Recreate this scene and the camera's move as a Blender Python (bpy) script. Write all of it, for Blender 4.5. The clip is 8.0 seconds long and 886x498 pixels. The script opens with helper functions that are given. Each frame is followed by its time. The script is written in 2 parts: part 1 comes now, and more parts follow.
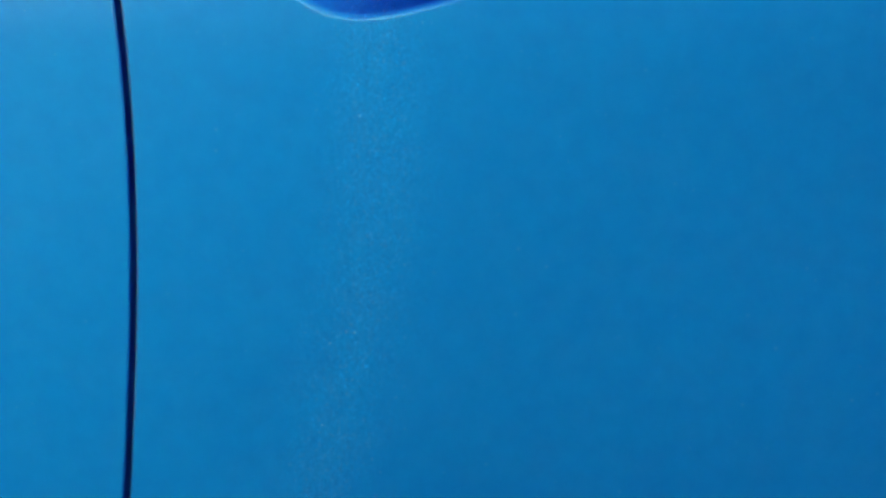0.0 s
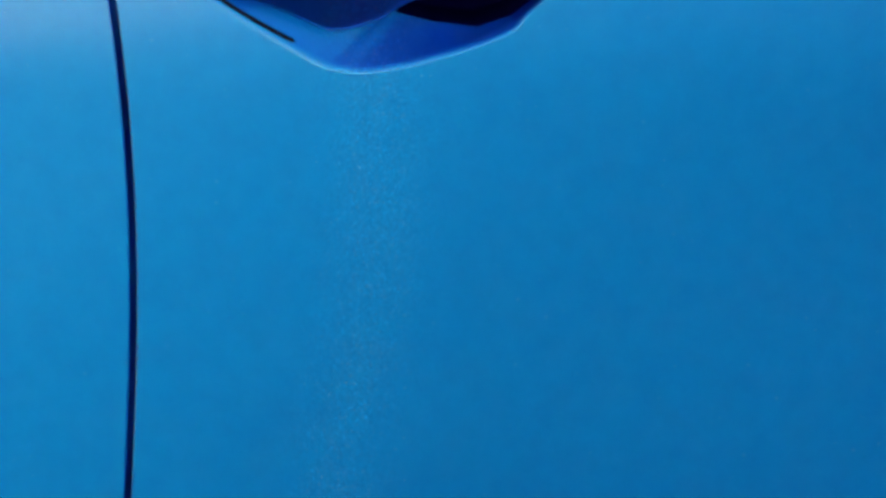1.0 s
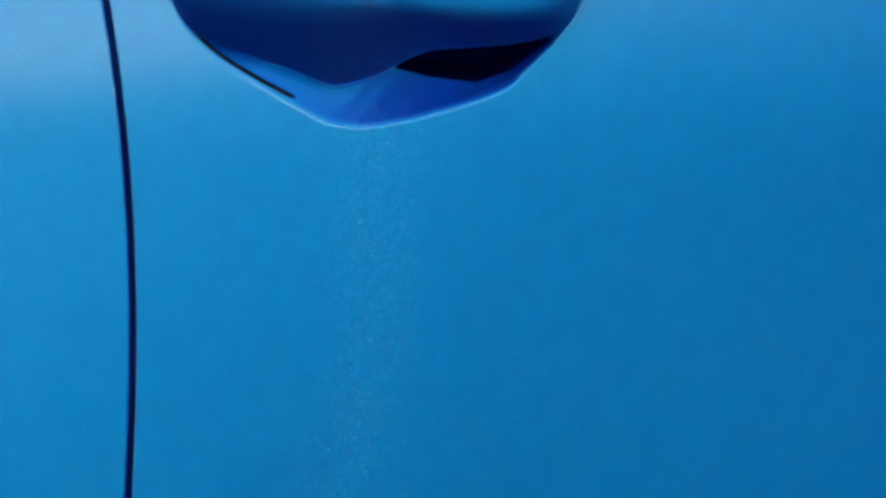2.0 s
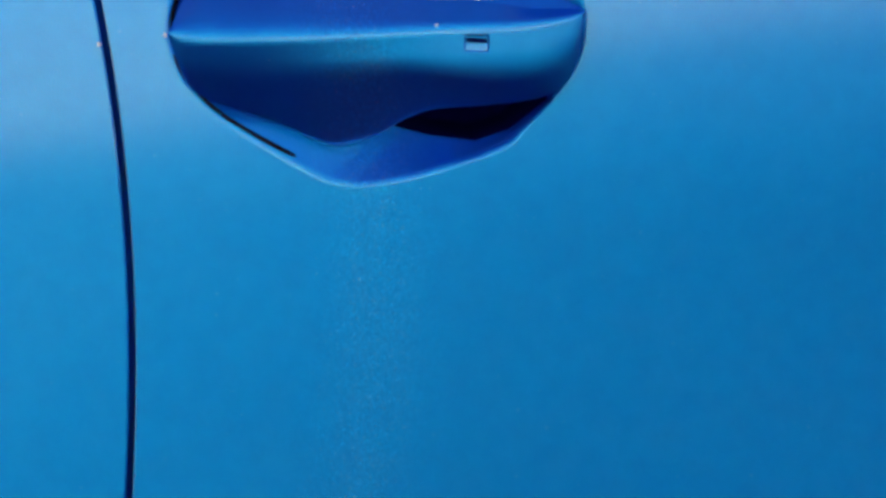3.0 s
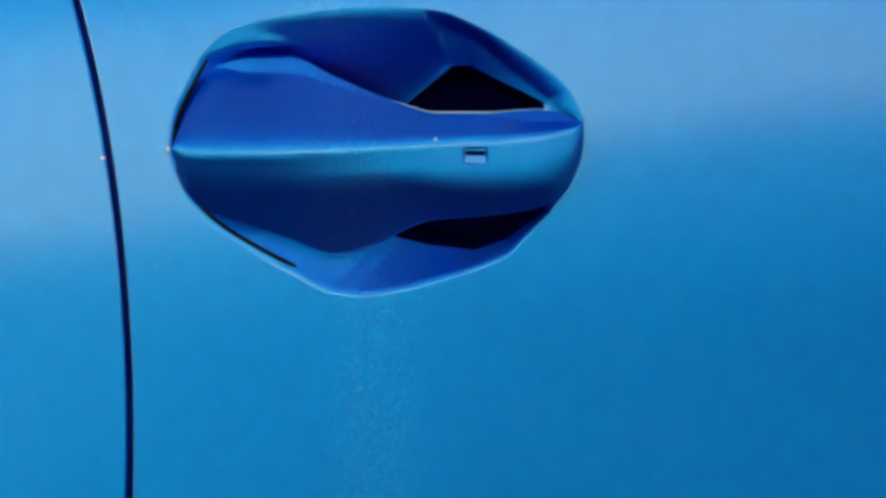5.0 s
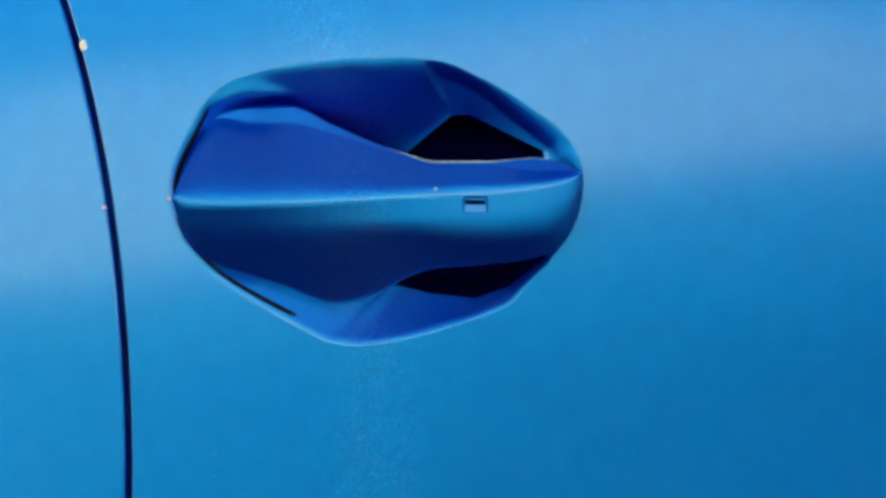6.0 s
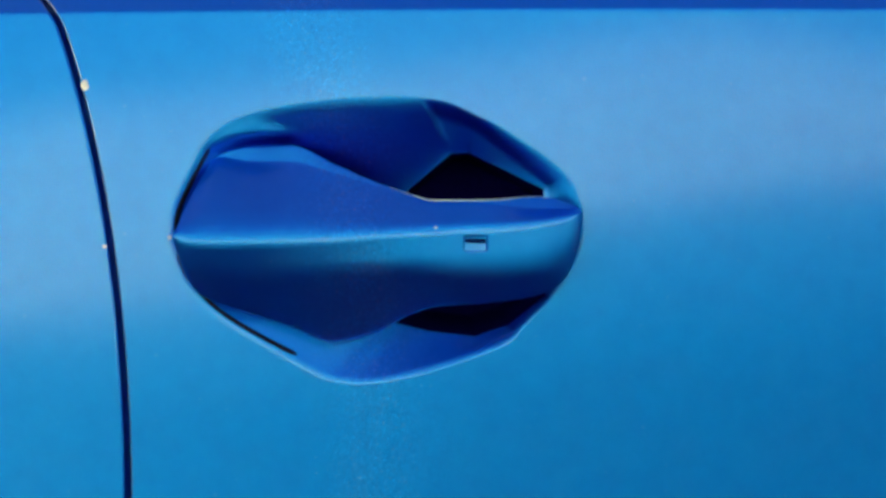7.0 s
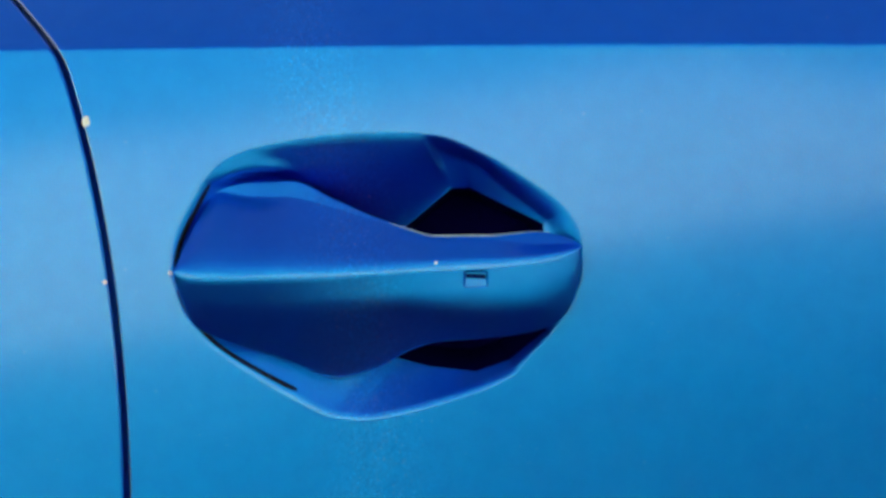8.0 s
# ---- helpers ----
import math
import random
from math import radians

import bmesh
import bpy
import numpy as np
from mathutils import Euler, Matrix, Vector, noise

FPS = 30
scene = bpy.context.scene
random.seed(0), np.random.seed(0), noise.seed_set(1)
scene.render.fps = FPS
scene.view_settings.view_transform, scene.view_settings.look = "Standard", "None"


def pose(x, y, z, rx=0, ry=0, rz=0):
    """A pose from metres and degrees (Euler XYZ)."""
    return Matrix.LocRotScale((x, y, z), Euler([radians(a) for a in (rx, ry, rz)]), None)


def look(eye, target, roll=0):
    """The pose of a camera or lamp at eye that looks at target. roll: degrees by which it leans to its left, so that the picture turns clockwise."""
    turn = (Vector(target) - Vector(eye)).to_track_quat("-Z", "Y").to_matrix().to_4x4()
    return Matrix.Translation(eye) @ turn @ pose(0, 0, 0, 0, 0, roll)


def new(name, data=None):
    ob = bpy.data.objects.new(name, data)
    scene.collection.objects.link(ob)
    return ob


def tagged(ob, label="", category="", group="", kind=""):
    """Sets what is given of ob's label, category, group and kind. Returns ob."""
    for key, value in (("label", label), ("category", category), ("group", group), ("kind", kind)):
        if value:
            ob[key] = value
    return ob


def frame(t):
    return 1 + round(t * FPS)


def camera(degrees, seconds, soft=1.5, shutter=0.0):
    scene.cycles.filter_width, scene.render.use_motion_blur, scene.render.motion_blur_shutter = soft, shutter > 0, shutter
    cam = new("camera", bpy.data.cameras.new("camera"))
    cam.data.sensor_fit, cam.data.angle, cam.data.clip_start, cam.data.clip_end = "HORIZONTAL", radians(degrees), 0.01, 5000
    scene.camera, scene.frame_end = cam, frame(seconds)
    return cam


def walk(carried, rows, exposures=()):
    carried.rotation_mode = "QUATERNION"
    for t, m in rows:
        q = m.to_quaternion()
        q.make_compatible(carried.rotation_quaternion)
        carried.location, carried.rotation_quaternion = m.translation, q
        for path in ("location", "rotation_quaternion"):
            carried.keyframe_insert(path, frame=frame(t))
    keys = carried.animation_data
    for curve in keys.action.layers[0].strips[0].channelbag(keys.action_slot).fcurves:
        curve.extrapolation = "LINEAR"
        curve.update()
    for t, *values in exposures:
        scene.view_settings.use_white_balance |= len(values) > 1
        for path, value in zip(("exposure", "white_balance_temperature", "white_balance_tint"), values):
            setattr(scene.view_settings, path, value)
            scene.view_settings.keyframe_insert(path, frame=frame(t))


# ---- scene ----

# ---------------- camera: tilts up on a support that rises and leans a little on the way ----------------
cam = camera(43.4, 8.0, soft=3.5)
TILT = [(0.0, -18.69), (0.5, -17.67), (1.0, -16.47), (1.5, -15.3), (3.0, -11.57), (3.5, -10.27), (4.0, -9.0), (4.5, -7.9), (6.0, -4.7), (6.5, -3.94), (7.0, -3.16), (7.5, -2.33), (8.0, -1.79)]
walk(cam, [(t, pose(0.0357, -0.594, 0.8909 + 0.00445 * t, 90 + a) @ pose(0, 0, 0, 0, 0, 0.636 - 0.1475 * t)) for t, a in TILT])

# ---------------- light: a low sun behind the car and a hazy sky ----------------
SUN_UP, SUN_SIDE = 13.0, -172.0          # height, and degrees to the right of the line out of the door
world = bpy.data.worlds.new("world")
scene.world = world
world.use_nodes = True
wn = world.node_tree.nodes
sky = wn.new("ShaderNodeTexSky")
sky.sky_type, sky.sun_disc = "NISHITA", False
sky.air_density, sky.ozone_density, sky.dust_density = 1.0, 0.6, 7.0
sky.sun_elevation, sky.sun_rotation = radians(SUN_UP), radians(180 - SUN_SIDE)
world.node_tree.links.new(sky.outputs[0], wn["Background"].inputs[0])
wn["Background"].inputs[1].default_value = 0.05
sun_data = bpy.data.lights.new("sun", "SUN")
sun_data.energy, sun_data.angle, sun_data.color = 5.0, radians(0.6), (1.0, 0.88, 0.74)
sun = new("sun", sun_data)
sun_from = Vector((math.sin(radians(SUN_SIDE)) * math.cos(radians(SUN_UP)),
                   -math.cos(radians(SUN_SIDE)) * math.cos(radians(SUN_UP)), math.sin(radians(SUN_UP))))
sun.matrix_world = look(sun_from * 20, (0, 0, 0))
scene.view_settings.exposure = 2.93


# ---------------- materials ----------------
def material(name):
    m = bpy.data.materials.new(name)
    m.use_nodes = True
    nt = m.node_tree
    return m, nt, nt.nodes["Principled BSDF"]


def node(nt, kind, **sets):
    n = nt.nodes.new(kind)
    for k, v in sets.items():
        n.inputs[k].default_value = v
    return n


FLAKE, PIGMENT = (0.002, 0.252, 0.58), (0.001, 0.002, 0.88)


def paint_material():
    """Blue metallic paint: flakes that lean at random under a smooth clear coat, with a thin film of dust and a painted
    glint band.
    """
    m, nt, b = material("blue_metallic_paint")
    link = nt.links.new
    geo = nt.nodes.new("ShaderNodeNewGeometry")
    # fine grain shows most in a painted band of flake glints down over the handle
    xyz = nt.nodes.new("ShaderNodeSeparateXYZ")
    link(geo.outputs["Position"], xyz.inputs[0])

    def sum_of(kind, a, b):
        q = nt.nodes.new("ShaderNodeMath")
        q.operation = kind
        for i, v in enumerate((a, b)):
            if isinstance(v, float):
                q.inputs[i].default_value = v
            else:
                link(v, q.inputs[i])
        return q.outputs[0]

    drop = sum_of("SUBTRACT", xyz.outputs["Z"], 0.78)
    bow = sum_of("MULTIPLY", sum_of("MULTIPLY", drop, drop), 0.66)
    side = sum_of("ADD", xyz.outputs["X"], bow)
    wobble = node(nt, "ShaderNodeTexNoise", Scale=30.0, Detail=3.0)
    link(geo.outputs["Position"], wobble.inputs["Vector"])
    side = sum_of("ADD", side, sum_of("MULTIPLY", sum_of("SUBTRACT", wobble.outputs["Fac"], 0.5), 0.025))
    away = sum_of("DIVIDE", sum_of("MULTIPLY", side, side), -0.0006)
    glint_band = sum_of("POWER", 2.718, away)
    strength = sum_of("ADD", sum_of("MULTIPLY", glint_band, 0.9), 0.12)
    lean = None
    for scale, amount in ((2900.0, 0.04), (1500.0, 0.02)):
        v = node(nt, "ShaderNodeTexVoronoi", Scale=scale)
        link(geo.outputs["Position"], v.inputs["Vector"])
        c = nt.nodes.new("ShaderNodeVectorMath")
        c.operation = "SUBTRACT"
        c.inputs[1].default_value = (0.5, 0.5, 0.5)
        link(v.outputs["Color"], c.inputs[0])
        k = nt.nodes.new("ShaderNodeVectorMath")
        k.operation = "SCALE"
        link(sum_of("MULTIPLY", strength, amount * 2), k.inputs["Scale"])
        link(c.outputs[0], k.inputs[0])
        a = nt.nodes.new("ShaderNodeVectorMath")
        a.operation = "ADD"
        link(lean.outputs[0] if lean else geo.outputs["Normal"], a.inputs[0])
        link(k.outputs[0], a.inputs[1])
        lean = a
    n = nt.nodes.new("ShaderNodeVectorMath")
    n.operation = "NORMALIZE"
    link(lean.outputs[0], n.inputs[0])
    film = node(nt, "ShaderNodeTexNoise", Scale=14.0, Detail=6.0, Roughness=0.6)
    link(geo.outputs["Position"], film.inputs["Vector"])
    ramp = nt.nodes.new("ShaderNodeValToRGB")
    ramp.color_ramp.elements[0].position, ramp.color_ramp.elements[1].position = 0.3, 0.75
    ramp.color_ramp.elements[0].color = (*FLAKE, 1)
    ramp.color_ramp.elements[1].color = (*[c * 1.06 for c in FLAKE], 1)
    link(film.outputs["Fac"], ramp.inputs[0])
    # a cloudy bloom on the old coat
    bloom = node(nt, "ShaderNodeTexNoise", Scale=75.0, Detail=4.0, Roughness=0.6)
    link(geo.outputs["Position"], bloom.inputs["Vector"])
    bright = nt.nodes.new("ShaderNodeMapRange")
    for name, value in zip(("From Min", "From Max", "To Min", "To Max"), (0.3, 0.7, 0.955, 1.045)):
        bright.inputs[name].default_value = value
    link(bloom.outputs["Fac"], bright.inputs["Value"])
    clouded = nt.nodes.new("ShaderNodeVectorMath")
    clouded.operation = "SCALE"
    link(ramp.outputs[0], clouded.inputs[0])
    link(bright.outputs[0], clouded.inputs["Scale"])
    # single flakes are brighter or duller than the mean, most clearly in the painted glint band
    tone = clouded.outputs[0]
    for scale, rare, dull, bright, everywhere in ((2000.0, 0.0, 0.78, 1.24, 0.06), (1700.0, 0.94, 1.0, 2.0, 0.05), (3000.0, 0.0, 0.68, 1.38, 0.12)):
        v = node(nt, "ShaderNodeTexVoronoi", Scale=scale)
        link(geo.outputs["Position"], v.inputs["Vector"])
        shade = nt.nodes.new("ShaderNodeSeparateColor")
        link(v.outputs["Color"], shade.inputs[0])
        some = nt.nodes.new("ShaderNodeMapRange")
        for name, value in zip(("From Min", "From Max", "To Min", "To Max"), (rare, 1.0, dull, bright)):
            some.inputs[name].default_value = value
        link(shade.outputs[0], some.inputs["Value"])
        grey = nt.nodes.new("ShaderNodeCombineColor")
        for i in range(3):
            link(some.outputs[0], grey.inputs[i])
        mixed = nt.nodes.new("ShaderNodeMix")
        mixed.data_type, mixed.blend_type = "RGBA", "MULTIPLY"
        link(sum_of("ADD", sum_of("MULTIPLY", glint_band, 1.0 - everywhere), everywhere), mixed.inputs[0])
        link(tone, mixed.inputs[6])
        link(grey.outputs[0], mixed.inputs[7])
        tone = mixed.outputs[2]
    flakes = node(nt, "ShaderNodeBsdfAnisotropic", Roughness=0.53)
    flakes.distribution = "BECKMANN"
    link(tone, flakes.inputs["Color"])
    link(n.outputs[0], flakes.inputs["Normal"])
    pigment = node(nt, "ShaderNodeBsdfDiffuse", Color=(*PIGMENT, 1))
    deep = node(nt, "ShaderNodeBsdfAnisotropic", Color=(0.002, 0.006, 1.0, 1), Roughness=0.58)
    deep.distribution = "BECKMANN"
    under = node(nt, "ShaderNodeMixShader", Fac=0.66)
    link(pigment.outputs[0], under.inputs[1])
    link(deep.outputs[0], under.inputs[2])
    base = node(nt, "ShaderNodeMixShader", Fac=0.34)
    link(flakes.outputs[0], base.inputs[1])
    link(under.outputs[0], base.inputs[2])
    coat = node(nt, "ShaderNodeBsdfAnisotropic", Roughness=0.145)
    fresnel = node(nt, "ShaderNodeFresnel", IOR=1.35)
    top = nt.nodes.new("ShaderNodeMixShader")
    link(fresnel.outputs[0], top.inputs[0])
    link(base.outputs[0], top.inputs[1])
    link(coat.outputs[0], top.inputs[2])
    # a thin film of road dust: cloudy patches, dried drops and runs; pale dots paint glints in the band
    def span(value, low, high, out):
        r = nt.nodes.new("ShaderNodeMapRange")
        for name, v in zip(("From Min", "From Max", "To Max"), (low, high, out)):
            r.inputs[name].default_value = v
        link(value, r.inputs["Value"])
        return r.outputs[0]

    cloud = node(nt, "ShaderNodeTexNoise", Scale=55.0, Detail=6.0, Roughness=0.65)
    link(geo.outputs["Position"], cloud.inputs["Vector"])
    drops = node(nt, "ShaderNodeTexVoronoi", Scale=60.0)
    link(geo.outputs["Position"], drops.inputs["Vector"])
    pick = nt.nodes.new("ShaderNodeSeparateColor")
    link(drops.outputs["Color"], pick.inputs[0])
    drop_mask = sum_of("MULTIPLY", span(drops.outputs["Distance"], 0.08, 0.02, 0.07), sum_of("GREATER_THAN", pick.outputs[0], 0.62))
    # sparse grit, denser in the band to paint its sparkle
    grit_glint = node(nt, "ShaderNodeTexVoronoi", Scale=210.0)
    link(geo.outputs["Position"], grit_glint.inputs["Vector"])
    chosen = nt.nodes.new("ShaderNodeSeparateColor")
    link(grit_glint.outputs["Color"], chosen.inputs[0])
    grit_glint_mask = sum_of("MULTIPLY", span(grit_glint.outputs["Distance"], 0.10, 0.05, 0.65), sum_of("GREATER_THAN", chosen.outputs[0], 0.88))
    grit_glint_mask = sum_of("MULTIPLY", grit_glint_mask, sum_of("ADD", glint_band, 0.22))
    # finer pale dots painted as flake glints along the band
    glint_dots = node(nt, "ShaderNodeTexVoronoi", Scale=620.0)
    link(geo.outputs["Position"], glint_dots.inputs["Vector"])
    kept = nt.nodes.new("ShaderNodeSeparateColor")
    link(glint_dots.outputs["Color"], kept.inputs[0])
    glint_dot_mask = sum_of("MULTIPLY", span(glint_dots.outputs["Distance"], 0.34, 0.16, 0.2), sum_of("GREATER_THAN", kept.outputs[0], 0.8))
    grit_glint_mask = sum_of("ADD", grit_glint_mask, sum_of("MULTIPLY", glint_dot_mask, glint_band))
    tall = nt.nodes.new("ShaderNodeVectorMath")
    tall.operation = "MULTIPLY"
    tall.inputs[1].default_value = (900.0, 900.0, 120.0)
    link(geo.outputs["Position"], tall.inputs[0])
    runs = node(nt, "ShaderNodeTexNoise", Scale=1.0, Detail=2.0)
    link(tall.outputs[0], runs.inputs["Vector"])
    run_mask = sum_of("MULTIPLY", span(runs.outputs["Fac"], 0.45, 0.75, 0.03), glint_band)
    dust_glint_mask = sum_of("ADD", sum_of("ADD", span(cloud.outputs["Fac"], 0.44, 0.66, 0.006), drop_mask), sum_of("ADD", run_mask, grit_glint_mask))
    # one pale diffuse tone serves both the dust and the painted glints
    dust = node(nt, "ShaderNodeBsdfDiffuse", Color=(0.40, 0.45, 0.52, 1))
    dusty = nt.nodes.new("ShaderNodeMixShader")
    link(dust_glint_mask, dusty.inputs[0])
    link(top.outputs[0], dusty.inputs[1])
    link(dust.outputs[0], dusty.inputs[2])
    link(dusty.outputs[0], nt.nodes["Material Output"].inputs["Surface"])
    nt.nodes.remove(b)
    return m


def plain_material(name, colour, rough, metal=0.0, grain=300.0, lift=0.2, gloss=0.5):
    """A surface with a fine grain in its colour, gloss and relief."""
    m, nt, b = material(name)
    link = nt.links.new
    geo = nt.nodes.new("ShaderNodeNewGeometry")
    fine = node(nt, "ShaderNodeTexNoise", Scale=grain, Detail=5.0)
    wide = node(nt, "ShaderNodeTexNoise", Scale=grain / 25, Detail=3.0)
    for t in (fine, wide):
        link(geo.outputs["Position"], t.inputs["Vector"])
    mix = nt.nodes.new("ShaderNodeMath")
    mix.operation = "MULTIPLY"
    link(fine.outputs["Fac"], mix.inputs[0])
    link(wide.outputs["Fac"], mix.inputs[1])
    ramp = nt.nodes.new("ShaderNodeValToRGB")
    ramp.color_ramp.elements[0].position, ramp.color_ramp.elements[1].position = 0.1, 0.45
    ramp.color_ramp.elements[0].color = (*[c * 0.7 for c in colour], 1)
    ramp.color_ramp.elements[1].color = (*[min(1, c * 1.3) for c in colour], 1)
    link(mix.outputs[0], ramp.inputs[0])
    link(ramp.outputs[0], b.inputs["Base Color"])
    bump = node(nt, "ShaderNodeBump", Strength=lift, Distance=0.3 / grain)
    link(fine.outputs["Fac"], bump.inputs["Height"])
    link(bump.outputs[0], b.inputs["Normal"])
    b.inputs["Roughness"].default_value, b.inputs["Metallic"].default_value = rough, metal
    b.inputs["Specular IOR Level"].default_value = gloss
    return m


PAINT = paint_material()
# black for the strips that paint the slits' shade
SLIT_BLACK = plain_material("slit_black", (0.004, 0.004, 0.009), 0.7, gloss=0.1)
# near-black for the pocket's plastic and the shade painted over the sensor plate
PLASTIC_AND_SHADE = plain_material("black_plastic_and_shade", (0.002, 0.001, 0.06), 0.9, gloss=0.02)
# pale tone of the glint painted along the grip's edge
GLINT_PALE = plain_material("glint_pale", (0.6, 0.82, 1.0), 0.2)
# near-white for the glints painted as small spots
GLINT_WHITE = plain_material("glint_white", (0.9, 0.88, 0.95), 0.35)
ASPHALT = plain_material("asphalt", (0.030, 0.030, 0.033), 0.9, 0.0, 60.0, 0.5)


# ---------------- helpers for meshes ----------------
def part(name, bm, mat, parent, label="", smooth=True):
    """Links a bmesh as one mesh object under a thing or a part."""
    me = bpy.data.meshes.new(name)
    bm.to_mesh(me)
    bm.free()
    me.materials.append(mat)
    if smooth:
        me.polygons.foreach_set("use_smooth", [True] * len(me.polygons))
    ob = new(name, me)
    ob.parent = parent
    return tagged(ob, label)


def sheet(bm, rows, closed=False):
    """A skin of quads over rows of points; all rows are of one length."""
    made = [[bm.verts.new(p) for p in row] for row in rows]
    for a, b in zip(made, made[1:]):
        n = len(a)
        for i in range(n if closed else n - 1):
            j = (i + 1) % n
            bm.faces.new((a[i], a[j], b[j], b[i]))
    return made


def spline(knots, values, x):
    """A smooth curve through the values, without overshoot."""
    k, v = np.asarray(knots, float), np.asarray(values, float)
    h, d = np.diff(k), np.diff(v) / np.diff(k)
    m = np.zeros_like(v)
    m[0], m[-1] = d[0], d[-1]
    same = d[:-1] * d[1:] > 0
    w1, w2 = 2 * h[1:] + h[:-1], h[1:] + 2 * h[:-1]
    m[1:-1][same] = ((w1 + w2)[same]) / (w1[same] / d[:-1][same] + w2[same] / d[1:][same])
    i = np.clip(np.searchsorted(k, x) - 1, 0, len(k) - 2)
    t = (x - k[i]) / h[i]
    return ((2 * t**3 - 3 * t**2 + 1) * v[i] + (t**3 - 2 * t**2 + t) * h[i] * m[i]
            + (3 * t**2 - 2 * t**3) * v[i + 1] + (t**3 - t**2) * h[i] * m[i + 1])


def loop_curve(points, per=16):
    """A closed smooth curve through the points."""
    p = np.asarray(points, float)
    out = []
    for i in range(len(p)):
        a, b, c, d = p[i - 1], p[i], p[(i + 1) % len(p)], p[(i + 2) % len(p)]
        for t in np.arange(per) / per:
            out.append(0.5 * (2 * b + (c - a) * t + (2 * a - 5 * b + 4 * c - d) * t**2 + (3 * b - a - 3 * c + d) * t**3))
    return np.array(out)


# ---------------- the body side ----------------
# The handle's middle is at x = 0, z = BASE; the skin lies near y = 0 and faces -y.
BASE = 0.9
SHOULDER = 0.1172        # height of the shoulder crease over the handle's middle
LOW, RIGHT, LEFT, TOP_EDGE = -0.62, 0.95, -0.80, 0.19
GAP = 0.0034
BACK = 0.19


def skin_y(x, z):
    """Depth of the body's skin, z from the handle's middle: round over the handle, flaring out under it, a little twisted, and breaking back at the shoulder."""
    turn = 0.25 * np.tanh(x / 0.25)
    under = np.minimum(0, z + 0.42)
    zc = z - under + 0.1
    y = 0.2 * np.maximum(0, zc) ** 2 - 0.2 * np.minimum(0, zc) ** 2 + 0.128 * under + 2.2 * under * under
    # the twist fades out low on the front door
    even = 0.5 + 0.5 * np.tanh((x - 0.03) / 0.09)
    wrung = z + even * (0.04 * np.logaddexp(0, (z + 0.17) / 0.04) - 0.17 - z)
    y += -0.258 * turn * wrung - 0.0141 * z + x * x / 8.0 - 0.002
    over = z - SHOULDER + 0.005 * x
    soft = 0.0005
    return y + 0.69 * soft * np.logaddexp(0, over / soft) + 0.9 * np.maximum(0, over - 0.02) ** 2


def skin(x, z, sink=0.0):
    return (x, skin_y(x, z) + sink, BASE + z)


def seam_x(z):
    """The line of the gap between the doors."""
    x = -0.629 * z**5 - 0.7693 * z**4 - 0.9536 * z**3 - 0.7208 * z**2 - 0.146 * z - 0.1438
    return x - 0.60 * 0.003 * np.logaddexp(0, (z - SHOULDER + 0.002) / 0.003)


car = tagged(new("car"), "blue metallic car with closed doors standing on asphalt", "car")
front_door = new("front_door")
front_door.parent = car
rear_door = new("rear_door")
rear_door.parent = car

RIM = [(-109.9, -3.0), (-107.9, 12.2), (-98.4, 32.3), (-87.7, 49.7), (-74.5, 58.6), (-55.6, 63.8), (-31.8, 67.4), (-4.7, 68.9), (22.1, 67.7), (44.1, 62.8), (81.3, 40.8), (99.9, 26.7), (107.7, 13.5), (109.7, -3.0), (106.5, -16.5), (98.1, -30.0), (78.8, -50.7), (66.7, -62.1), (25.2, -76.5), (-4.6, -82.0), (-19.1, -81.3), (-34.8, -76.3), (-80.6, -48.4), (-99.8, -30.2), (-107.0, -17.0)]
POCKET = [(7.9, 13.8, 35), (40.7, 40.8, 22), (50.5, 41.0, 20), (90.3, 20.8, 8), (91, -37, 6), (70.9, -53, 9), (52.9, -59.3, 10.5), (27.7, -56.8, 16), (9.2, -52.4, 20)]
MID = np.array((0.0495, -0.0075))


def by_angle(curve, angles):
    """Points of a closed curve round MID at the given angles."""
    c = np.asarray(curve)
    a = np.arctan2(c[:, 1] - MID[1], c[:, 0] - MID[0])
    o = np.argsort(a)
    a, c = a[o], c[o]
    a = np.concatenate((a[-1:] - 2 * math.pi, a, a[:1] + 2 * math.pi))
    c = np.concatenate((c[-1:], c, c[:1]))
    return np.stack([np.interp(angles, a, c[:, k]) for k in range(c.shape[1])], 1)


def corner_angles(pts):
    return sorted(math.atan2(p[1] - MID[1], p[0] - MID[0]) for p in pts)


BRINK = SHOULDER - 0.006        # the round part of the skin ends here
PANEL = [(seam_x(z) + GAP / 2 + 0.0015, z) for z in (LOW, BRINK)] + [(RIGHT, LOW), (RIGHT, BRINK)]
CORNERS = np.array(corner_angles(list(np.array(POCKET)[:, :2] / 1000) + PANEL))
TURNS = np.array([a for a in np.linspace(-math.pi, math.pi, 720, endpoint=False) if abs(CORNERS - a).min() > 0.006])
TURNS = np.sort(np.concatenate((TURNS, CORNERS)))
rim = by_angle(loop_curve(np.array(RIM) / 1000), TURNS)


OUT = (rim - MID) / np.linalg.norm(rim - MID, axis=1)[:, None]
BRIM = rim + (0.0020 + 0.0022 * np.maximum(0, np.sin(TURNS)))[:, None] * OUT


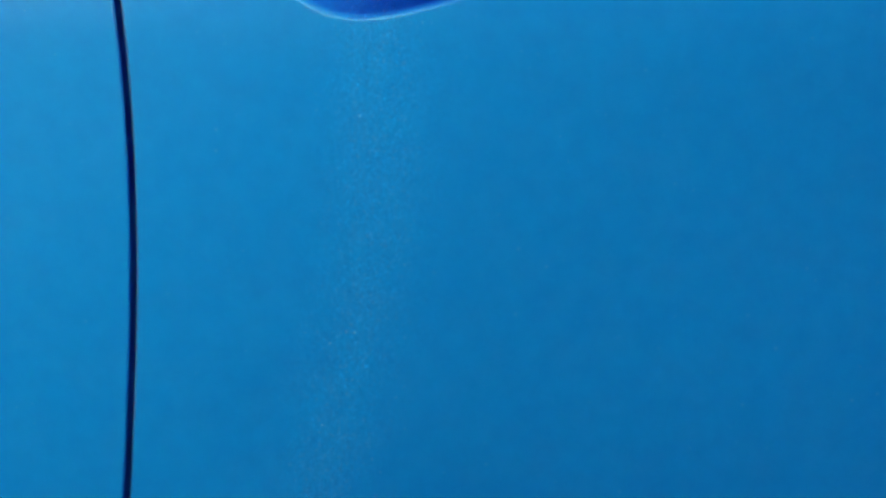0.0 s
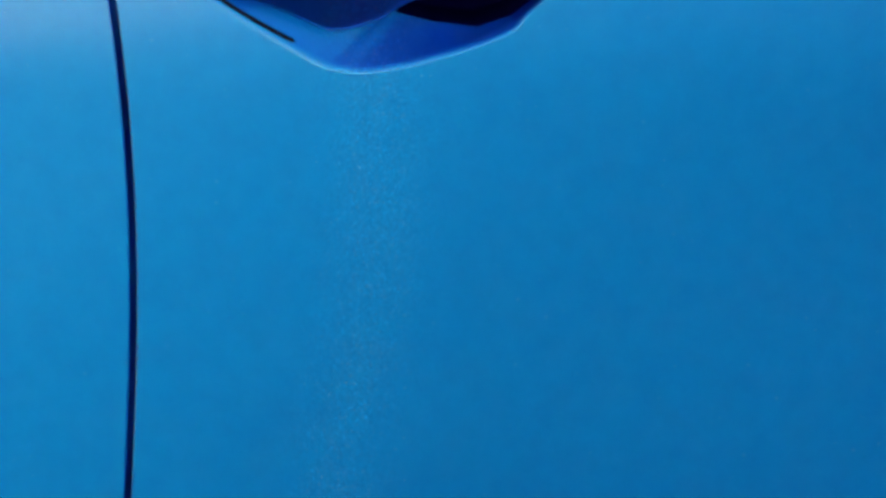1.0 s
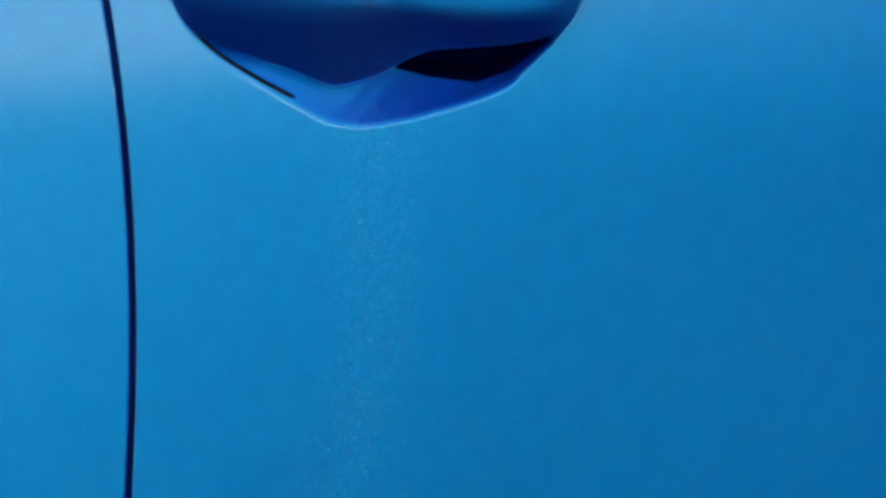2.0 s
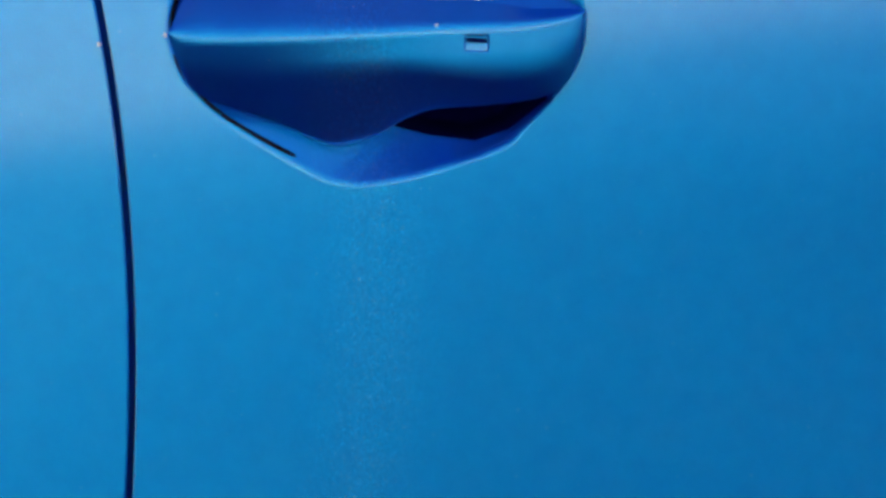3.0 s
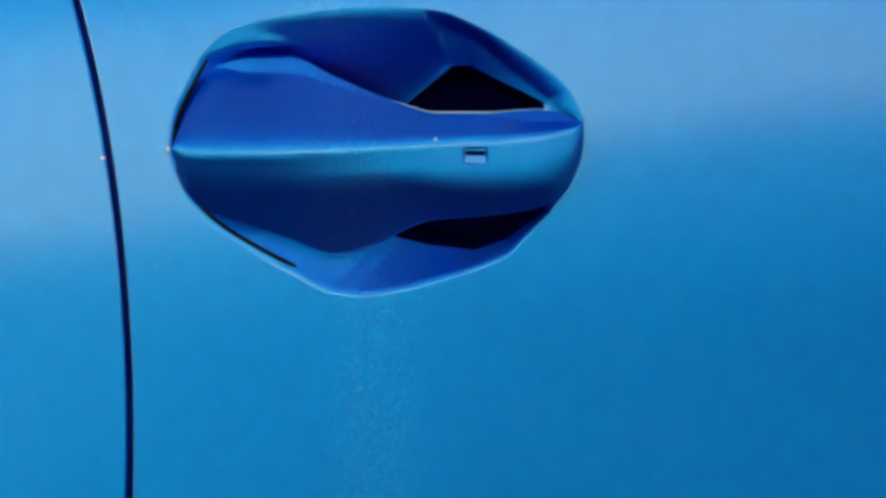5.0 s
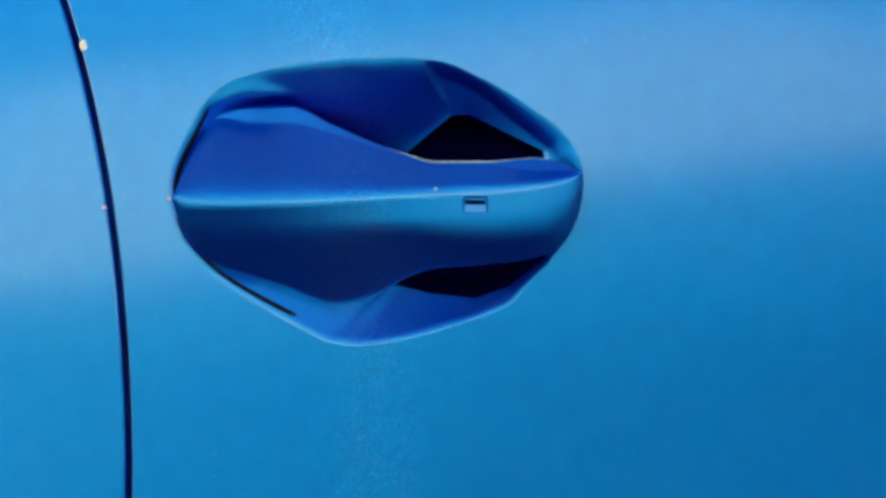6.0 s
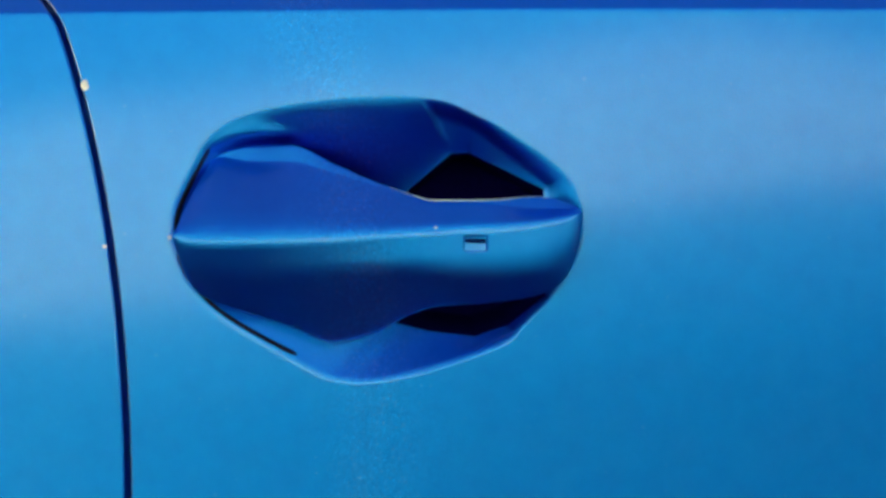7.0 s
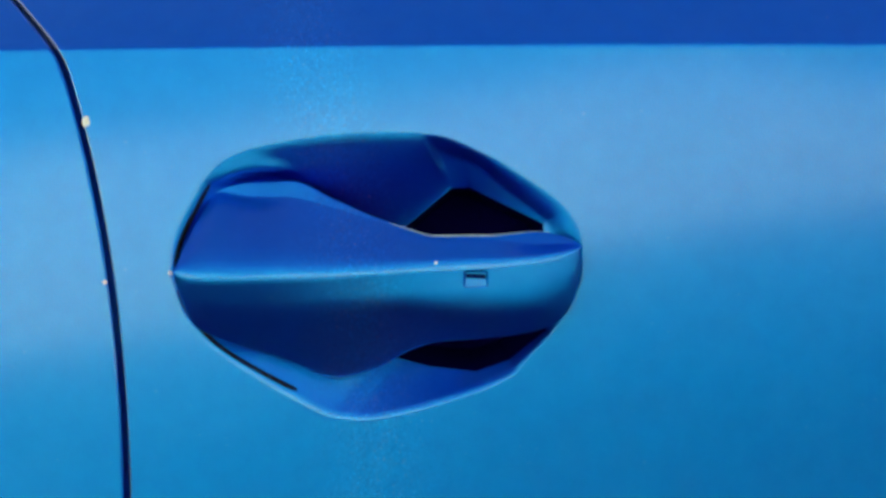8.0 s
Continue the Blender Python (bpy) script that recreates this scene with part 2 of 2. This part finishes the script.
def skin_edge():
    """The polar part of the skin ends at the seam, just under the shoulder, and at the door's far edges."""
    top = BRINK
    z = np.linspace(LOW, top, 300)
    left = np.stack((seam_x(z) + GAP / 2 + 0.0015, z), 1)
    x = np.linspace(left[-1, 0], RIGHT, 120)
    up = np.stack((x, np.full_like(x, top)), 1)
    right = np.stack((np.full(100, RIGHT), np.linspace(top, LOW, 100)), 1)
    xb = np.linspace(RIGHT, left[0, 0], 200)
    down = np.stack((xb, np.full_like(xb, LOW)), 1)
    return by_angle(np.concatenate((left, up, right, down)), TURNS)


def hem(bm, zs, side):
    """The folded edge of a door along the seam. side: 1 for the door in front of it, -1 for the one behind."""
    rows = []
    for a in np.linspace(0, math.pi / 2, 6):
        off, sink = 0.0015 * (1 - math.sin(a)), 0.0015 * (1 - math.cos(a))
        rows.append([skin(seam_x(z) + side * (GAP / 2 + off), z, sink) for z in zs])
    rows.append([skin(seam_x(z) + side * GAP / 2, z, 0.024) for z in zs])
    sheet(bm, rows)


def returns(bm, start, stop, end):
    """The door's other edges, turned back into the body: bottom, top and far end."""
    for z in (LOW, TOP_EDGE):
        xs = np.linspace(start(z), stop(z), 60)
        sheet(bm, [[skin(x, z) for x in xs], [(x, BACK, BASE + z) for x in xs]])
    zs = np.linspace(LOW, TOP_EDGE, 80)
    sheet(bm, [[skin(end, z) for z in zs], [(end, BACK, BASE + z) for z in zs]])


def door_skin():
    bm = bmesh.new()
    out = skin_edge()
    rows = []
    steps = 1 - (1 - np.linspace(0, 1, 40)) ** 0.8
    for s in steps[::-1]:
        p = BRIM * (1 - s) + out * s
        rows.append([skin(x, z) for x, z in p])
    sheet(bm, rows, closed=True)
    zs = np.concatenate((np.linspace(SHOULDER - 0.006, SHOULDER + 0.006, 25), np.linspace(SHOULDER + 0.009, TOP_EDGE, 25)))
    sheet(bm, [[skin(seam_x(z) + GAP / 2 + 0.0015 + (RIGHT - seam_x(z) - GAP / 2) * u, z) for u in np.linspace(0, 1, 90)] for z in zs])
    hem(bm, np.concatenate((np.linspace(LOW, SHOULDER - 0.01, 160), zs)), 1)
    returns(bm, lambda z: seam_x(z) + GAP / 2, lambda z: RIGHT, RIGHT)
    bmesh.ops.recalc_face_normals(bm, faces=bm.faces)
    return bm


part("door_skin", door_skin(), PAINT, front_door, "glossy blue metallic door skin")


def rear_skin():
    bm = bmesh.new()
    zs = np.concatenate((np.linspace(LOW, SHOULDER - 0.007, 120), np.linspace(SHOULDER - 0.006, SHOULDER + 0.006, 25), np.linspace(SHOULDER + 0.009, TOP_EDGE, 25)))
    sheet(bm, [[skin(LEFT + (seam_x(z) - GAP / 2 - 0.0015 - LEFT) * u, z) for u in np.linspace(0, 1, 60)] for z in zs])
    hem(bm, zs, -1)
    returns(bm, lambda z: LEFT, lambda z: seam_x(z) - GAP / 2, LEFT)
    bmesh.ops.recalc_face_normals(bm, faces=bm.faces)
    return bm


part("door_skin", rear_skin(), PAINT, rear_door, "glossy blue metallic door skin")


def jamb():
    """The jamb behind the gap."""
    bm = bmesh.new()
    rows = []
    zs = np.linspace(LOW, TOP_EDGE, 120)
    for a in np.linspace(0, math.pi, 9):
        rows.append([skin(seam_x(z) - 0.009 * math.cos(a), z, 0.024 - 0.005 * math.sin(a)) for z in zs])
    sheet(bm, rows)
    bmesh.ops.recalc_face_normals(bm, faces=bm.faces)
    return bm


part("door_jamb", jamb(), PAINT, front_door, "blue painted jamb deep in the gap")

# ---------------- handle recess and pocket ----------------


# the fold between the upper walls leans back from the pocket's corner to the rim
FOLD = TURNS - radians(7.0) * np.exp(-((np.degrees(TURNS) - 106) / 9) ** 2)
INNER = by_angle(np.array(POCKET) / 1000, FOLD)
SPAN = np.linalg.norm(INNER[:, :2] - BRIM, axis=1)
# the lower wall sweeps round without folds at the pocket's corners
APART = abs((TURNS[:, None] - TURNS[None, :] + math.pi) % (2 * math.pi) - math.pi)
NEAR = np.exp(-(APART / radians(26)) ** 2)
NEAR /= NEAR.sum(axis=1)[:, None]
EVEN_SPAN, EVEN_DEEP = NEAR @ SPAN, NEAR @ INNER[:, 2]
REACH = np.linalg.norm(BRIM - MID, axis=1)


def bowl_ring(s):
    """A ring of the recess: s is 0 at the rim and 1 at the finger pocket."""
    return [bowl_at(i, s) for i in range(len(TURNS))]


def bowl_at(i, s):
    x, z = BRIM[i] * (1 - s) + INNER[i, :2] * s
    run, span = s * SPAN[i], SPAN[i]
    far_wall = math.exp(-((math.degrees(TURNS[i]) - 55) / 26) ** 2)
    r = min((0.0060 + 0.0090 * max(0.0, math.sin(TURNS[i]))) * (1 - 0.2 * far_wall), 0.8 * span)
    bend = (run * run / (2 * r) if run < r else run - r / 2) / (span - r / 2)
    steep = min(3.5, max(1.0, 1.0 * span / INNER[i, 2]))
    # the far upper wall is hollow towards its foot, the lower wall lies flatter
    at = math.degrees(TURNS[i])
    near_wall = 0.8 * math.exp(-((at - 131) / 25) ** 4)
    steep = 1 + (steep - 1) * (1 - 0.75 * far_wall) * (1 - near_wall)
    steep = 1 + (steep - 1) * (1 - 0.6 * math.exp(-((at + 155) / 25) ** 2))
    # a shallow ledge in the corner over the handle's rear end, and a step down from it behind the handle
    ledge = 0.5 * (math.tanh((at - 148.5) / 2.0) - math.tanh((at - 163) / 3))
    end = 0.023 - 0.017 * min(1, max(0, (at - 151) / 9))
    flat = 1 - 0.36 * ledge * (math.tanh((run - 0.005) / 0.004) - math.tanh((run - end) / 0.003))
    step = 0.25 * (math.tanh((at - 150.5) / 1.5) - math.tanh((at - 175) / 3)) * (1 + math.tanh((run - end - 0.001) / 0.003))
    sink = INNER[i, 2] * (1 - (1 - bend) ** steep)
    # the far upper wall drops from the rim and then runs out in a flatter plane towards the pocket
    plane = min(1, max(0, (at - 14) / 12)) * min(1, max(0, (108.5 - at) / 3.5))
    if plane:
        a = min(1, max(0, (at - 25) / 60))
        knee, drop = 0.85 - 0.74 * a, 0.9 - 0.38 * a
        round_off = 0.05
        first, second = drop / knee, (1 - drop) / (1 - knee)
        pair = first * bend - (first - second) * round_off * math.log1p(math.exp(min(50, (bend - knee) / round_off)))
        sink += plane * (INNER[i, 2] * min(1, max(0, pair)) - sink)
    even = min(1, max(0, (at + 172) / 12)) * min(1, max(0, (-92 - at) / 8))
    if even:
        angle = math.atan2(z - MID[1], x - MID[0])
        span, deep, reach = (float(np.interp(angle, TURNS, v)) for v in (EVEN_SPAN, EVEN_DEEP, REACH))
        run = max(0.0, reach - math.hypot(x - MID[0], z - MID[1]))
        r = 0.006
        bend = (run * run / (2 * r) if run < r else run - r / 2) / (span - r / 2)
        sink += even * (deep * bend * (1.25 - 0.23 * bend) - sink)
    return skin(x, z, flat * sink + 0.004 * step)


def recess_bowl():
    """From the rounded rim down to the corners of the finger pocket."""
    bm = bmesh.new()
    sheet(bm, [bowl_ring(s) for s in np.concatenate((np.linspace(0, 0.16, 32), np.linspace(0.175, 1, 40)))], closed=True)
    bmesh.ops.recalc_face_normals(bm, faces=bm.faces)
    for f in bm.faces:
        if f.normal.y > 0:
            f.normal_flip()
    return bm


def slit_strip(first, last, deep_first, deep_last, half):
    """A black strip for the shade of a slit, lying in the recess along the rim, between two points of the rim; its ends
    are rounded.
    """
    a0, a1 = [math.atan2(p[1] / 1000 - MID[1], p[0] / 1000 - MID[0]) for p in (first, last)]
    if a1 < a0:
        a1 += 2 * math.pi
    steps = np.linspace(0, 1, 60)
    rows = []
    for u in steps:
        a = a0 + (a1 - a0) * u
        a = (a + math.pi) % (2 * math.pi) - math.pi
        i = int(np.argmin(abs(TURNS - a)))
        deep = deep_first + (deep_last - deep_first) * u
        wide = half * min(1, 0.5 + u) * math.sqrt(max(0.02, 1 - (2 * u - 1) ** 16))
        row = []
        for c in np.linspace(-1, 1, 9):
            s = (deep + c * wide) / SPAN[i]
            q = bowl_at(i, max(0.0, s))
            row.append((q[0], q[1] - 0.0007 * (1 - c * c) - 0.0001, q[2]))
        rows.append(row)
    bm = bmesh.new()
    sheet(bm, rows)
    bmesh.ops.recalc_face_normals(bm, faces=bm.faces)
    return bm


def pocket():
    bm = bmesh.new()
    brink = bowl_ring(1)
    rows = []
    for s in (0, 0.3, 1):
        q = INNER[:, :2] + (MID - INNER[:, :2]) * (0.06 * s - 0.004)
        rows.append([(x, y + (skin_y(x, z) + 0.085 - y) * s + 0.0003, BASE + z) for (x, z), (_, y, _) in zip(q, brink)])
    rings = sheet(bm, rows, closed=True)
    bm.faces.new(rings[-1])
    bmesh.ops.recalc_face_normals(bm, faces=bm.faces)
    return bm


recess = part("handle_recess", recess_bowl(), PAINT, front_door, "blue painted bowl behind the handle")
# black strips stand in for the shade in the slits around the grip
part("slit_strip", slit_strip((-108.3, -12.5), (-50, -71.5), 0.0036, 0.0066, 0.0015), SLIT_BLACK, front_door, "black strip painted as the dark slit under the handle")
part("slit_strip", slit_strip((-88, 44), (-109, -2), 0.0052, 0.0045, 0.0012), SLIT_BLACK, front_door, "black strip painted as the dark slit beside the handle")
part("finger_pocket", pocket(), PLASTIC_AND_SHADE, front_door, "black hollow behind the grip", smooth=False)

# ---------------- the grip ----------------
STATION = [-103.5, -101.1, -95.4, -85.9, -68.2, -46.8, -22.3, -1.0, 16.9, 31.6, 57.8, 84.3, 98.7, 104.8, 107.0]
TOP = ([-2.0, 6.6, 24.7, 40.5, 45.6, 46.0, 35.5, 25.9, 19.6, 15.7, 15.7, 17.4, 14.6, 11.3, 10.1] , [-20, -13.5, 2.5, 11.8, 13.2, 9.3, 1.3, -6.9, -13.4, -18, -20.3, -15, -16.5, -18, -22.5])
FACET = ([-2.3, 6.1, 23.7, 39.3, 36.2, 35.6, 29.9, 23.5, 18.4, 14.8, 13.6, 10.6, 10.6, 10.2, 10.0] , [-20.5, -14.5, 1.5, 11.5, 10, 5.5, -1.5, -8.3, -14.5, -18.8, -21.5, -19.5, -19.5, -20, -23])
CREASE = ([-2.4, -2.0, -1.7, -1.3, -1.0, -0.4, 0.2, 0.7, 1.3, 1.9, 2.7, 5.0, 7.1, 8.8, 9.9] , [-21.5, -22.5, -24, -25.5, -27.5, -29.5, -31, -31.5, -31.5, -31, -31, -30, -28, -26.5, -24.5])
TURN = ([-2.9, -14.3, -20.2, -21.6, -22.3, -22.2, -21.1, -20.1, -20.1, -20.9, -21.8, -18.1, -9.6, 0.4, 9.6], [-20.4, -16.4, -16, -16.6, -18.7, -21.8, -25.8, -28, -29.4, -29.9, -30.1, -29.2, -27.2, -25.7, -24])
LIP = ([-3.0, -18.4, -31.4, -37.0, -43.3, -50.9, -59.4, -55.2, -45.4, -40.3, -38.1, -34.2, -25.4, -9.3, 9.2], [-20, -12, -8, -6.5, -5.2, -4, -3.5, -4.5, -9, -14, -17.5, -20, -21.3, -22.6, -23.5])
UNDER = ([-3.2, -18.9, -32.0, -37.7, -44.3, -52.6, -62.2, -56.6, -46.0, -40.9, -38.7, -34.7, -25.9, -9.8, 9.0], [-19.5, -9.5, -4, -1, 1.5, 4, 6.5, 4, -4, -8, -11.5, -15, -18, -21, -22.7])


def grip_section(u):
    """Cross-section of the grip at u mm: depth and height in mm, from its back over the top, the crease and the underside."""
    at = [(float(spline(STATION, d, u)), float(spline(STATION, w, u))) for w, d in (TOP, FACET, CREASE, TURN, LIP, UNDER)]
    high, low = at[0], at[-1]
    thick = 12 * min(1, (112 - u) / 20)
    inset = min(0.3 * thick, (high[1] - low[1]) / 3)
    ring = [(high[0] + thick, high[1] - inset), *at, (low[0] + thick, low[1] + inset)]
    soft = (0, 0.16, 0.10, 0.36 - 0.18 / (1 + math.exp(-u / 18)), 0.28 + 0.14 / (1 + math.exp((20 - u) / 14)), 0.14, 0.1, 0)
    out = []
    for i, (p, f) in enumerate(zip(ring, soft)):
        p = np.array(p)
        if not f:
            out.append(p)
            continue
        a, b = p + (np.array(ring[i - 1]) - p) * f, p + (np.array(ring[i + 1]) - p) * f
        out += [a * (1 - t) ** 2 + 2 * p * t * (1 - t) + b * t * t for t in np.linspace(0, 1, 9)]
    return out


def button_dent(u, w):
    """How far into the small button's dent a point of the grip lies, 0 to 1."""
    dx, dz = abs(u - 52.2) - 4.6, abs(w + 6.4) - 2.6
    far = math.hypot(max(dx, 0), max(dz, 0)) + min(max(dx, dz), 0)
    return min(1, max(0, (1.6 - far) / 0.7))


def grip():
    bm = bmesh.new()
    us = np.unique(np.concatenate((np.linspace(STATION[0], -94, 40), np.linspace(-94, 44, 120), np.linspace(44, 60, 90),
                                   np.linspace(60, 98, 40), np.linspace(98, STATION[-1], 40))))
    rows = []
    for u in us:
        sec = grip_section(u)
        fine = []
        for i, (a, b) in enumerate(zip(sec, sec[1:])):
            k = 40 if i == 27 else 4
            fine += [a + (b - a) * t / k for t in range(k)]
        fine.append(sec[-1])
        rows.append([(u / 1000, (d + 2.0 * button_dent(u, w) * (d < -3)) / 1000, BASE + w / 1000) for d, w in fine])
    # both ends turn back sharply into the recess
    first, last = [[(x, y + 0.024, z) for x, y, z in row] for row in (rows[0], rows[-1])]
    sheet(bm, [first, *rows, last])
    bmesh.ops.recalc_face_normals(bm, faces=bm.faces)
    return bm


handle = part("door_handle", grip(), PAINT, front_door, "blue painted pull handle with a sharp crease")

EDGE = [(u, float(spline(STATION, TOP[1], u)), float(spline(STATION, TOP[0], u))) for u in np.linspace(7, 92, 80)]


def rod(points, radius, sides=8):
    """A thin round rod through the points, tapering to its ends."""
    bm = bmesh.new()
    rows = []
    n = len(points)
    for i, p in enumerate(points):
        r = radius * min(1, 0.15 + 5 * i / n, 0.1 + 2 * (n - 1 - i) / n)
        rows.append([(p[0], p[1] + r * math.cos(a), p[2] + r * math.sin(a)) for a in np.linspace(0, 2 * math.pi, sides, endpoint=False)])
    made = sheet(bm, rows, closed=True)
    for end in (made[0], made[-1]):
        bm.faces.new(end)
    bmesh.ops.recalc_face_normals(bm, faces=bm.faces)
    return bm


# the glint along the upper edge is put in as a thin pale rod
part("edge_glint", rod([(u / 1000, d / 1000 - 0.0021, BASE + w / 1000 - 0.0003) for u, d, w in EDGE], 0.00026), GLINT_PALE, front_door,
     "thin pale rod painted as a glint on the grip's upper edge")


def sensor_plate():
    """A small rounded plate at the bottom of the dent in the grip."""
    bm = bmesh.new()
    ring = []
    for cx, cz, a0 in ((4.0, -0.9, 0), (-4.0, -1.3, 90), (-4.0, -2.0, 180), (4.0, -2.0, 270)):
        ring += [(cx + 1.3 * math.cos(radians(a0 + k * 15)), cz + 1.3 * math.sin(radians(a0 + k * 15))) for k in range(7)]
    face = float(spline(STATION, CREASE[1], 52.2)) * 0.62 + float(spline(STATION, TURN[1], 52.2)) * 0.38
    rows = [[((52.2 + x * k) / 1000, (face + d + 0.012 * z * k) / 1000, BASE + (-6.9 + z * k) / 1000) for x, z in ring]
            for k, d in ((1.06, 2.6), (1.06, 1.15), (0.99, 1.0), (0.05, 1.0))]
    made = sheet(bm, rows, closed=True)
    bm.faces.new(made[-1])
    bmesh.ops.recalc_face_normals(bm, faces=bm.faces)
    return bm


button = part("sensor_button", sensor_plate(), PAINT, front_door, "small sunken rectangular lock sensor", smooth=False)


def slot_shade():
    """The shade over the sensor plate, painted as a shallow dark bar with rounded ends at the dent's floor."""
    bm = bmesh.new()
    face = float(spline(STATION, CREASE[1], 52.2)) * 0.66 + float(spline(STATION, TURN[1], 52.2)) * 0.34
    ring = [(4.6 * math.cos(a) ** 3 if abs(math.cos(a)) < 0.3 else math.copysign(4.7 + 0.4 * abs(math.cos(a)), math.cos(a)), 1.2 * math.sin(a))
            for a in np.linspace(0, 2 * math.pi, 28, endpoint=False)]
    rows = [[((52.2 + x * k) / 1000, (face + d) / 1000, BASE + (-5.1 + z * k - 0.04 * x) / 1000) for x, z in ring] for k, d in ((1.0, 2.2), (1.0, 1.5), (0.9, 1.45))]
    made = sheet(bm, rows, closed=True)
    bm.faces.new(made[-1])
    bmesh.ops.recalc_face_normals(bm, faces=bm.faces)
    return bm


part("slot_shade", slot_shade(), PLASTIC_AND_SHADE, button, "dark bar painted as the shade over the sensor plate", smooth=False)


def glint_spot(x, z, wide, high, seed):
    """A pale raised spot with a ragged edge, painted in as a glint."""
    bm = bmesh.new()
    rnd = random.Random(seed)
    ring = [(math.cos(a) * wide * rnd.uniform(0.75, 1.1), math.sin(a) * high * rnd.uniform(0.75, 1.1)) for a in np.linspace(0, 2 * math.pi, 14, endpoint=False)]
    rows = [[skin(x + a * k, z + b * k, -d) for a, b in ring] for k, d in ((1.0, -0.0002), (0.75, 0.00025), (0.15, 0.00035))]
    made = sheet(bm, rows, closed=True)
    bm.faces.new(made[-1])
    bmesh.ops.recalc_face_normals(bm, faces=bm.faces)
    return bm


# pale spots take the place of glints at the seam and the rim
for x, z, wide, high, door in ((seam_x(0.079) + 0.0040, 0.0785, 0.0022, 0.0038, front_door), (seam_x(-0.0083) - 0.0032, -0.0083, 0.0012, 0.0011, rear_door),
                               (-0.1105, -0.0035, 0.0011, 0.0011, front_door)):
    part("painted_glint", glint_spot(x, z, wide, high, int(x * 1e5)), GLINT_WHITE, door, "pale spot painted as a glint on the blue door")

# a pale bead paints the glint on the grip's crease
bm = bmesh.new()
bmesh.ops.create_icosphere(bm, subdivisions=2, radius=0.0008)
for v in bm.verts:
    v.co = (0.0321 + v.co.x, float(spline(STATION, CREASE[1], 32.1)) / 1000 + 0.0008 + v.co.y * 0.6, BASE + float(spline(STATION, CREASE[0], 32.1)) / 1000 + v.co.z)
part("painted_glint", bm, GLINT_WHITE, front_door, "tiny pale bead painted as a glint on the grip's crease")

# ---------------- the rest of the car, plain, behind the doors ----------------
def body_shell():
    """A plain closed body behind the doors: sill, flanks and roof in one rounded shell that narrows to both ends."""
    bm = bmesh.new()
    outline = [(0.24, 0.0), (0.20, 0.12), (0.17, 0.3), (0.15, 0.7), (0.17, 1.02), (0.24, 1.09), (0.40, 1.36), (0.52, 1.45), (0.7, 1.48),
               (1.2, 1.48), (1.38, 1.45), (1.50, 1.36), (1.66, 1.09), (1.73, 1.02), (1.75, 0.7), (1.73, 0.3), (1.70, 0.12), (1.66, 0.0)]
    rows = []
    for x in np.linspace(-2.2, 2.2, 45):
        far = abs(x / 2.2)
        narrow = 1 - 0.18 * far**4
        low = 1 - 0.42 * max(0, far - 0.35) ** 1.2 / 0.6
        rows.append([(x, 0.95 + (y - 0.95) * narrow, z if z < 0.7 else 0.7 + (z - 0.7) * low) for y, z in outline])
    made = sheet(bm, rows)
    for end in (made[0], made[-1]):
        bm.faces.new(end)
    bmesh.ops.recalc_face_normals(bm, faces=bm.faces)
    return bm


part("body_shell", body_shell(), PAINT, car, "blue painted body around the doors")

# ---------------- ground ----------------
bm = bmesh.new()
bmesh.ops.create_grid(bm, x_segments=2, y_segments=2, size=400)
ground = part("ground", bm, ASPHALT, None)
tagged(ground, "dark grey asphalt", "ground", kind="structure")

# ---------------- an unseen bank, added to light the door and be mirrored in the paint ----
BANK = plain_material("mirrored_bank", (0.445, 0.487, 0.295), 0.95, 0.0, 3.0, 0.5, gloss=0.1)


def bank():
    """A long slope with an uneven ridge, its height set to suit the mirrored band."""
    bm = bmesh.new()
    rows = []
    for k in range(15):
        up = k / 14
        row = []
        for x in np.linspace(-130, 130, 131):
            wave = noise.noise((x * 0.06, 3.7, 0.0)) + 0.5 * noise.noise((x * 0.19, 9.1, 0.0))
            rough = 0.35 * noise.noise((x * 0.4, up * 6, 2.0)) * min(1, 4 * up)
            row.append((x, -37.0 - 9.0 * up ** 1.3 + rough, (10.8 - 0.085 * max(-45, min(45, x)) + 1.6 * wave) * math.sin(up * math.pi / 2) - 0.05))
        rows.append(row)
    rows.append([(x, -70.0, -0.05) for x, y, z in rows[0]])
    sheet(bm, rows)
    bmesh.ops.recalc_face_normals(bm, faces=bm.faces)
    return bm


tagged(part("bank", bank(), BANK, None), "long pale slope added out of view to light the door and be mirrored", "bank", kind="structure")
